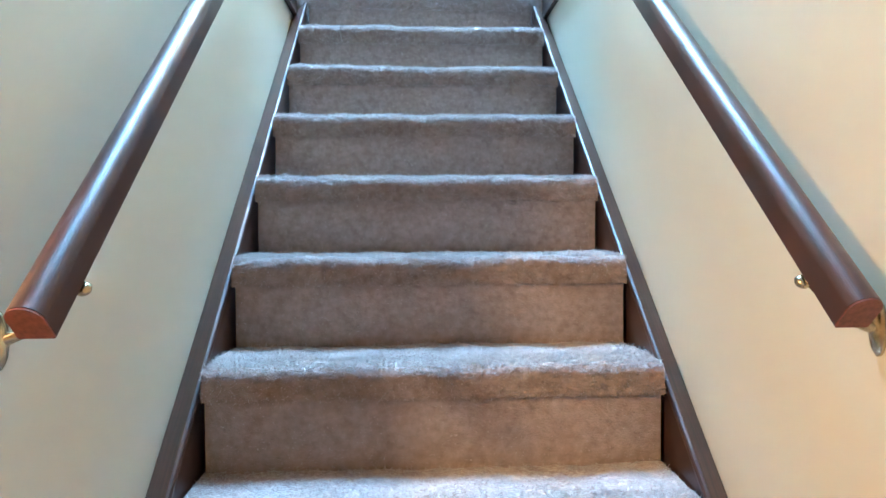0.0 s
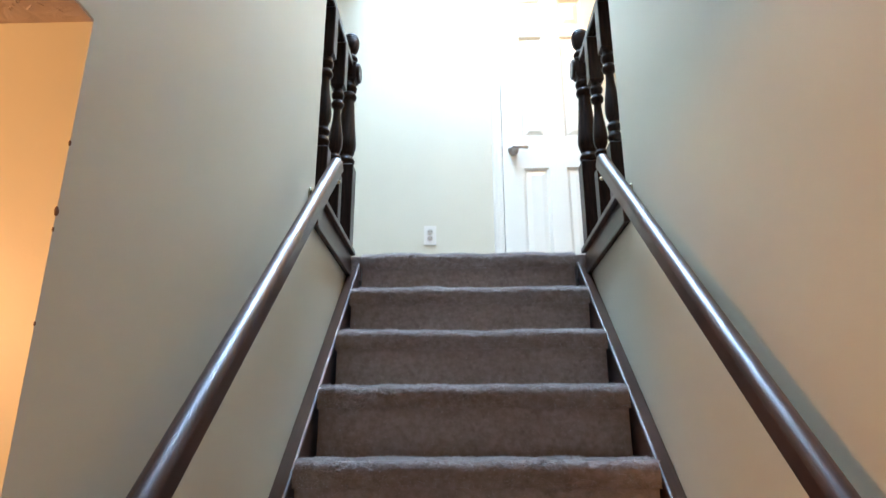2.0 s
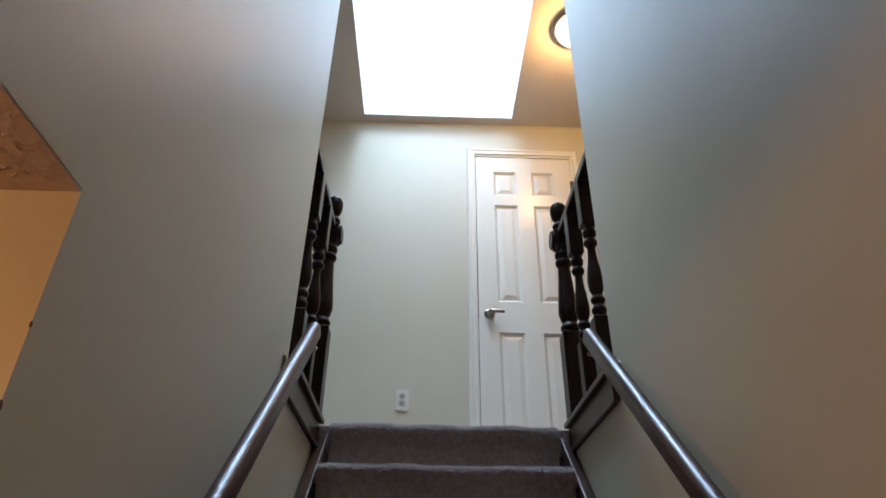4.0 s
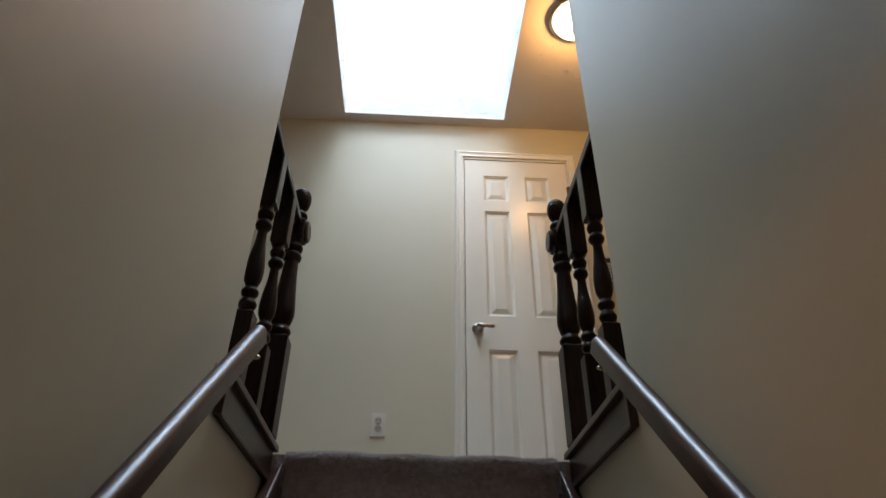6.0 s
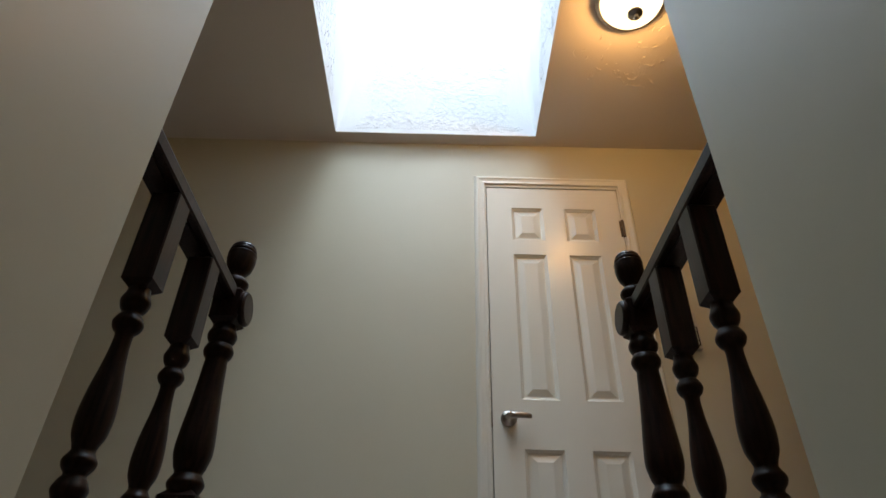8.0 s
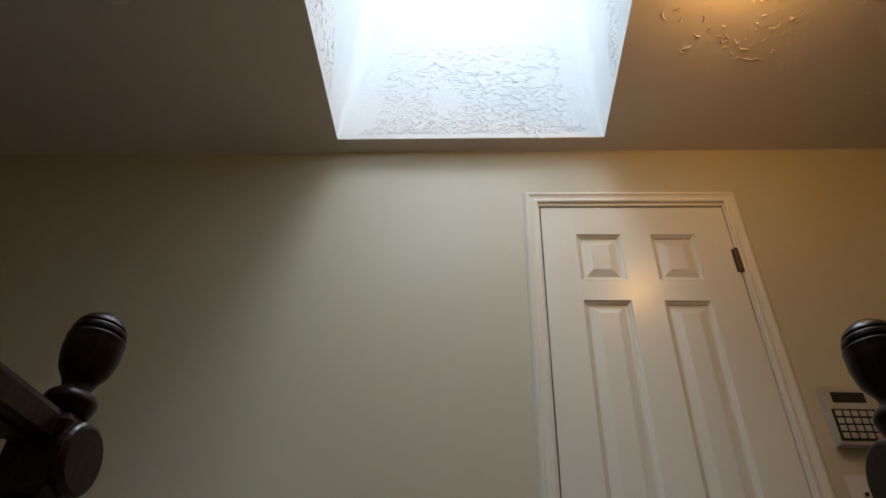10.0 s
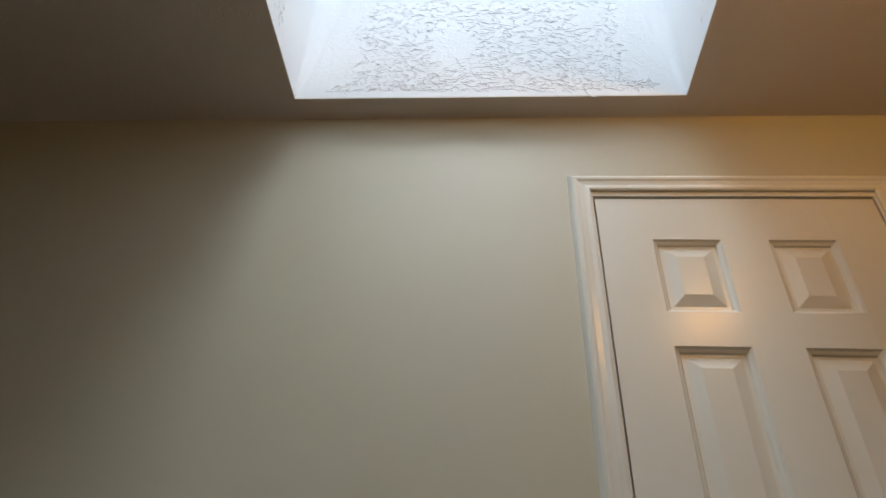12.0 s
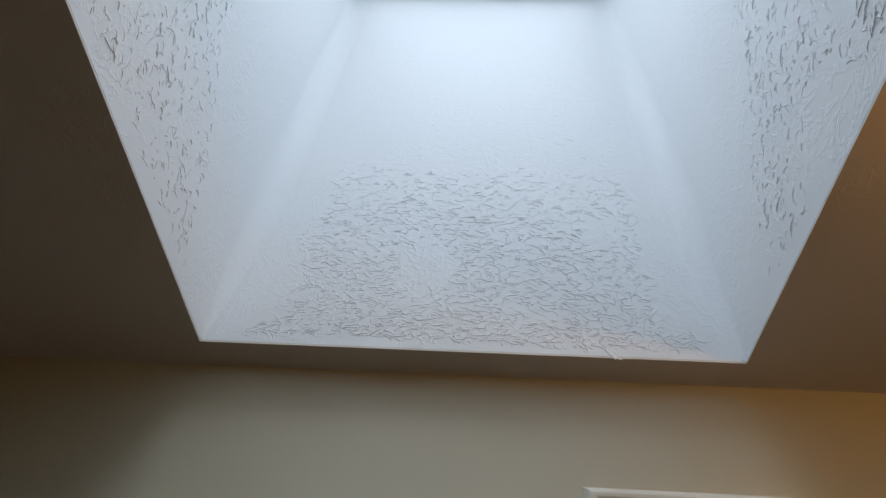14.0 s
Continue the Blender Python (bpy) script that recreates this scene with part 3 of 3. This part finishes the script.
for s in (-1, 1):
    newel(s)
    guard_rail(s)
first = baluster()
first.matrix_basis = pose(-0.512, -0.450, 0.043)
for x, y in ((-0.512, -0.234), (0.512, -0.450), (0.512, -0.240)):
    copy_thing(first, pose(x, y, 0.043))

# ---- handrails on the walls ----


def handrail(sign):
    """Loaf-shaped rail parallel to the stairs, on two brass brackets."""
    ya, za, yb, zb = -1.824, -0.982, -0.614, 0.132
    ln = math.hypot(yb - ya, zb - za)
    tilt = math.degrees(math.atan2(zb - za, yb - ya))
    ob = thing("handrail", "dark stained wooden handrail on brass wall brackets", "handrail", (sign * 0.42, ya, za), "handrails of the stairs")
    ob.rotation_euler = (radians(tilt), 0, 0)
    w, h = 0.0188, 0.046
    top = [(w * math.cos(a), h - 0.018 + 0.018 * math.sin(a)) for a in np.linspace(0, math.pi, 25)]
    outline = [(-w + 0.0015, 0.0), (w - 0.0015, 0.0), (w, 0.0015), *top, (-w, 0.0015)]
    bm = prism(outline, 0.0, ln, "y")
    bm.transform(Matrix.Translation((0, 0, -h / 2)))
    part("rail", bm, WOOD, ob)
    bm = prism([(a * 0.985, b * 0.985 - h / 2) for a, b in outline], -0.0022, -0.0004, "y")
    part("cut_end", bm, END_GRAIN, ob, "red brown bare end grain")
    for d in (0.085, ln - 0.067):
        bm = bmesh.new()
        box(bm, -0.014, 0.014, d - 0.028, d + 0.028, -h / 2 - 0.004, -h / 2 - 0.0005, 0.0015)
        arm = part("bracket", bm, BRASS, ob, "worn brass bracket")
        bm = bmesh.new()
        out = sign * (HALF - 0.42)
        path = [Vector((0, 0, -0.004)), Vector((0.004 * sign, -0.006, -0.020)), Vector((out * 0.45, -0.036, -0.040)), Vector((out * 0.9, -0.058, -0.040)), Vector((out - sign * 0.006, -0.058, -0.040))]
        old = None
        for i, p in enumerate(path):
            ring = [bm.verts.new(p + Vector((0, 0.0075 * math.cos(q), 0.0075 * math.sin(q))) if i > 1 else p + Vector((0.0075 * math.cos(q), 0.0075 * math.sin(q), 0))) for q in np.linspace(0, 2 * math.pi, 12, endpoint=False)]
            if old:
                for j in range(12):
                    bm.faces.new((old[j], old[(j + 1) % 12], ring[(j + 1) % 12], ring[j]))
            old = ring
        bmesh.ops.recalc_face_normals(bm, faces=bm.faces)
        bm.transform(Matrix.Translation((0, d, -h / 2)))
        part("arm", bm, BRASS, arm, smooth=True)
        bm = bmesh.new()
        lathe(bm, [(0.0, 0.024), (0.003, 0.024), (0.007, 0.019), (0.010, 0.010), (0.011, 0.003)], axis="x", segments=24)
        bm.transform(Matrix.Rotation(radians(-tilt), 4, "X") @ Matrix.Diagonal((-sign, 0.50, 1.35, 1)))
        bmesh.ops.recalc_face_normals(bm, faces=bm.faces)
        bm.transform(Matrix.Translation((sign * (HALF - 0.4205), d - 0.058, -h / 2 - 0.040)))
        part("rosette", bm, BRASS, arm, smooth=True)
        bm = bmesh.new()
        lathe(bm, [(-0.001, 0.006), (-0.006, 0.0095), (-0.010, 0.008), (-0.012, 0.003)], axis="z", segments=16)
        bm.transform(Matrix.Translation((-sign * 0.014, d - 0.012, -h / 2 - 0.003)))
        part("screw_head", bm, BRASS, arm, smooth=True)
    return ob


handrail(-1)
handrail(1)

# ---- door ----
door = thing("door_1", "closed white six-panel door with a lever handle", "door", (DX0, FAR, TOP), "", "structure")
DW, DH, DY = DX1 - DX0, DTOP - TOP, 0.003


def casing_run(x0, x1, top, bottom):
    """Moulded casing round a doorway, mitred at the top corners."""
    profile = [(0.0, 0.0), (0.0, 0.007), (0.005, 0.0095), (0.012, 0.0085), (0.016, 0.007), (0.028, 0.009), (0.033, 0.0115), (0.039, 0.0118), (0.045, 0.0088), (0.0515, 0.0022), (0.053, 0.0)]
    bm = bmesh.new()
    stations = [(x0, bottom, -1, 0), (x0, top, -1, 1), (x1, top, 1, 1), (x1, bottom, 1, 0)]
    old = None
    for x, z, ux, uz in stations:
        ring = [bm.verts.new((x + ux * u, -d, z + uz * u)) for u, d in profile]
        if old:
            for i in range(len(profile) - 1):
                bm.faces.new((old[i], old[i + 1], ring[i + 1], ring[i]))
        old = ring
    bmesh.ops.recalc_face_normals(bm, faces=bm.faces)
    return bm


part("casing", casing_run(-0.009, DW + 0.009, DH + 0.018, 0.0), TRIM, door)
part("jamb", boxes((-0.0195, -0.0045, 0.0, 0.119, 0.0, DH + 0.003), (DW + 0.003, DW + 0.0195, 0.0, 0.119, 0.0, DH + 0.003), (-0.0195, DW + 0.0195, 0.0, 0.119, DH + 0.0035, DH + 0.0245), (-0.003, 0.010, DY + 0.037, DY + 0.05, 0.0, DH), (DW - 0.010, DW + 0.003, DY + 0.037, DY + 0.05, 0.0, DH)), TRIM, door)
cols = [(0.118, 0.271), (0.375, 0.524)]
rws = [(2.000, 1.805), (1.724, 1.017), (0.820, 0.215)]
leaf = part("door_leaf", boxes(), TRIM, door)
bm = bmesh.new()
gaps_x = [(0.0, cols[0][0]), (cols[0][1], cols[1][0]), (cols[1][1], DW)]
for a, b in gaps_x:
    box(bm, a, b, DY, DY + 0.035, 0.010, DH - 0.003)
for a, b in cols:
    for hi, lo in ((DH - 0.003, rws[0][0]), (rws[0][1], rws[1][0]), (rws[1][1], rws[2][0]), (rws[2][1], 0.010)):
        box(bm, a, b, DY + 0.0002, DY + 0.035, lo, hi)
bm.to_mesh(leaf.data)
bm.free()


def raised_panel(x0, x1, z0, z1):
    """Sunk moulded field with a raised, bevelled middle."""
    bm = bmesh.new()
    rings = []
    for inset, depth in ((0.0, 0.0004), (0.004, 0.005), (0.010, 0.008), (0.013, 0.0125), (0.020, 0.0125), (0.045, 0.0045), (0.047, 0.004)):
        y = DY + depth
        rings.append([bm.verts.new(p) for p in ((x0 + inset, y, z0 + inset), (x1 - inset, y, z0 + inset), (x1 - inset, y, z1 - inset), (x0 + inset, y, z1 - inset))])
    for a, b in zip(rings, rings[1:]):
        for i in range(4):
            bm.faces.new((a[i], a[(i + 1) % 4], b[(i + 1) % 4], b[i]))
    bm.faces.new(rings[-1])
    back = [bm.verts.new((v.co.x, DY + 0.03, v.co.z)) for v in rings[0]]
    for i in range(4):
        bm.faces.new((back[i], back[(i + 1) % 4], rings[0][(i + 1) % 4], rings[0][i]))
    bm.faces.new(list(reversed(back)))
    bmesh.ops.recalc_face_normals(bm, faces=bm.faces)
    return bm


for a, b in cols:
    for hi, lo in rws:
        part("panel", raised_panel(a, b, lo, hi), TRIM, leaf)

HX, HZ = 0.063, 0.938
handle = part("door_handle", lathe(bmesh.new(), [(DY, 0.032), (DY - 0.004, 0.032), (DY - 0.009, 0.028), (DY - 0.013, 0.020), (DY - 0.018, 0.013), (DY - 0.045, 0.0125), (DY - 0.052, 0.011), (DY - 0.053, 0.004)], x=HX, z=HZ, axis="y", segments=32), NICKEL, leaf, "satin nickel lever handle", True)
bm = bmesh.new()
stations = [(0.0, 0.0135, -0.040), (0.012, 0.0135, -0.043), (0.035, 0.012, -0.043), (0.060, 0.011, -0.040), (0.080, 0.0105, -0.036), (0.086, 0.006, -0.035)]
old = None
for d, r, y in stations:
    ring = [bm.verts.new((HX + d, DY + y + 0.55 * r * math.cos(q), HZ + r * math.sin(q))) for q in np.linspace(0, 2 * math.pi, 14, endpoint=False)]
    if old:
        for j in range(14):
            bm.faces.new((old[j], old[(j + 1) % 14], ring[(j + 1) % 14], ring[j]))
    old = ring
bm.faces.new(old)
bmesh.ops.recalc_face_normals(bm, faces=bm.faces)
part("lever", bm, NICKEL, handle, smooth=True)
part("latch_plate", boxes((-0.0028, -0.0002, DY - 0.001, DY + 0.02, HZ - 0.03, HZ + 0.03)), BRONZE, leaf, "dark latch plate")
for z in (1.885, 1.05, 0.25):
    bm = lathe(bmesh.new(), [(0.0, 0.0065), (0.002, 0.0075), (0.030, 0.0075), (0.031, 0.0068), (0.033, 0.0075), (0.063, 0.0075), (0.064, 0.0068), (0.066, 0.0075), (0.096, 0.0075), (0.100, 0.004)], x=DW + 0.0015, y=DY - 0.006, z=z - 0.05, segments=14)
    hinge = part("hinge", bm, BRONZE, leaf, "dark bronze butt hinge", True)
    part("hinge_leaf", boxes((DW - 0.012, DW + 0.016, DY - 0.0015, DY - 0.0004, z - 0.048, z + 0.048)), BRONZE, hinge)

# ---- small fittings of the hall ----


def outlet(x, z):
    ob = thing("wall_outlet", "ivory duplex wall outlet on the cream wall", "outlet", (x, FAR, z))
    part("cover_plate", boxes((-0.035, 0.035, -0.006, 0.0, -0.0575, 0.0575), bevel=0.002), IVORY, ob)
    for dz in (-0.0195, 0.0195):
        r = part("receptacle", lathe(bmesh.new(), [(0.0, 0.0165), (-0.008, 0.0165), (-0.009, 0.0150)], axis="y", z=dz, segments=24), IVORY_DARK, ob)
        part("slot", boxes((-0.0085, -0.0050, -0.0096, -0.0089, dz - 0.002, dz + 0.007)), DARK, r)
        part("slot", boxes((0.0050, 0.0085, -0.0096, -0.0089, dz - 0.001, dz + 0.007)), DARK, r)
        part("ground_hole", lathe(bmesh.new(), [(-0.0089, 0.0024), (-0.0096, 0.0024)], axis="y", z=dz - 0.008, segments=12), DARK, r)
    part("screw", lathe(bmesh.new(), [(-0.006, 0.003), (-0.0072, 0.0025)], axis="y", segments=12), NICKEL, ob)
    return ob


outlet(-0.202, 0.425)


def light_switch(x, z):
    ob = thing("light_switch", "ivory toggle light switch beside the door", "light switch", (x, FAR, z))
    part("cover_plate", boxes((-0.035, 0.035, -0.006, 0.0, -0.0575, 0.0575), bevel=0.002), IVORY, ob)
    bm = boxes((-0.005, 0.005, -0.0105, 0.0, -0.012, 0.012), bevel=0.001)
    part("toggle_slot", bm, IVORY, ob)
    bm = boxes((-0.0035, 0.0035, -0.020, -0.006, 0.000, 0.009), bevel=0.0015)
    part("toggle", bm, DARK, ob, "dark toggle")
    return ob


light_switch(1.005, 1.135)


def keypad(x, z):
    ob = thing("wall_keypad", "grey wall keypad with a dark button field", "keypad", (x, FAR, z))
    part("case", boxes((-0.065, 0.065, -0.030, 0.0, -0.085, 0.085), bevel=0.005), GREY, ob)
    part("button_field", boxes((-0.058, 0.058, -0.0325, -0.0302, -0.075, 0.015)), DARK, ob, "black button field")
    for i in range(5):
        for j in range(4):
            part("button", boxes((-0.051 + i * 0.0215, -0.035 + i * 0.0215, -0.0355, -0.0326, -0.069 + j * 0.021, -0.054 + j * 0.021), bevel=0.001), GREY, ob)
    part("display", boxes((-0.045, 0.045, -0.0318, -0.0302, 0.035, 0.065)), DARK, ob, "dark display window")
    return ob


keypad(1.040, 1.350)

# ceiling light with an opal dome and a nickel finial
lamp = thing("ceiling_light", "lit opal dome ceiling light with a satin nickel ring", "ceiling light", (0.772, 0.100, CEIL))
part("ring", lathe(bmesh.new(), curve_profile([(0.0, 0.142), (-0.005, 0.147), (-0.012, 0.148), (-0.018, 0.144), (-0.022, 0.135)], 4) + [(-0.019, 0.127), (-0.004, 0.121)], segments=56), NICKEL, lamp, "satin nickel ring", True)
bm = bmesh.new()
lathe(bm, [(-0.011 - 0.092 * math.sin(a), 0.127 * math.cos(a) + 0.001) for a in np.linspace(0, math.pi / 2, 12)], segments=48)
opal = part("dome", bm, DOME, lamp, "lit opal glass dome", True)
opal.visible_shadow = False
part("finial", lathe(bmesh.new(), curve_profile([(-0.100, 0.010), (-0.103, 0.026), (-0.108, 0.031), (-0.115, 0.028), (-0.121, 0.012), (-0.127, 0.008), (-0.134, 0.011), (-0.142, 0.008), (-0.146, 0.002)], 3), segments=24), NICKEL, lamp, "satin nickel finial", True)

detector = thing("smoke_detector", "round off-white smoke detector on the ceiling", "smoke detector", (-1.155, 0.235, CEIL))
part("base", lathe(bmesh.new(), [(0.0, 0.066), (-0.008, 0.067), (-0.012, 0.064)], segments=40), DETECTOR, detector, "", True)
part("cover", lathe(bmesh.new(), [(-0.0125, 0.058), (-0.020, 0.060), (-0.030, 0.056), (-0.036, 0.045), (-0.037, 0.020), (-0.038, 0.019), (-0.038, 0.004)], segments=40), DETECTOR, detector, "", True)
part("vent_ring", lathe(bmesh.new(), [(-0.0118, 0.0605), (-0.0150, 0.0605)], segments=40), GREY, detector)

# ---- lower room ----
KX0, KX1, KTOP = -0.628, -0.527, -0.988
foot = -13 * RUN - 0.1
structure("wall_knee", prism([(LEFT_END - 0.001, FLOOR), (foot, FLOOR), (foot, KTOP + SLOPE * (foot - LEFT_END)), (LEFT_END - 0.001, KTOP)], KX0, KX1), WALL, "low sloping knee wall beside the lower steps", "wall")
cap = thing("knee_wall_cap", "dark stained rounded wooden cap on the knee wall", "wall cap", ((KX0 + KX1) / 2, LEFT_END - 0.002, KTOP + 0.004))
cap_outline = [(-0.056, 0.0), (0.056, 0.0), (0.060, 0.012), (0.056, 0.028), (0.042, 0.040), (0.020, 0.046), (-0.020, 0.046), (-0.042, 0.040), (-0.056, 0.028), (-0.060, 0.012)]
bm = prism(cap_outline, foot - LEFT_END, 0.0, "y")
for v in bm.verts:
    v.co.z += SLOPE * v.co.y
part("cap_board", bm, WOOD, cap)

low_lamp = thing("lower_ceiling_light", "opal ceiling light of the lower room", "ceiling light", (-1.40, -2.80, LOW_CEIL))
part("canopy", lathe(bmesh.new(), [(0.0, 0.055), (-0.02, 0.06), (-0.03, 0.012), (-0.13, 0.010), (-0.14, 0.03), (-0.15, 0.03)], segments=32), NICKEL, low_lamp, "", True)
globe = part("globe", lathe(bmesh.new(), [(-0.235 + 0.09 * math.sin(a), 0.09 * math.cos(a) + 0.001) for a in np.linspace(math.pi / 2, -math.pi / 2, 14)], segments=32), DOME, low_lamp, "lit opal globe", True)
globe.visible_shadow = False
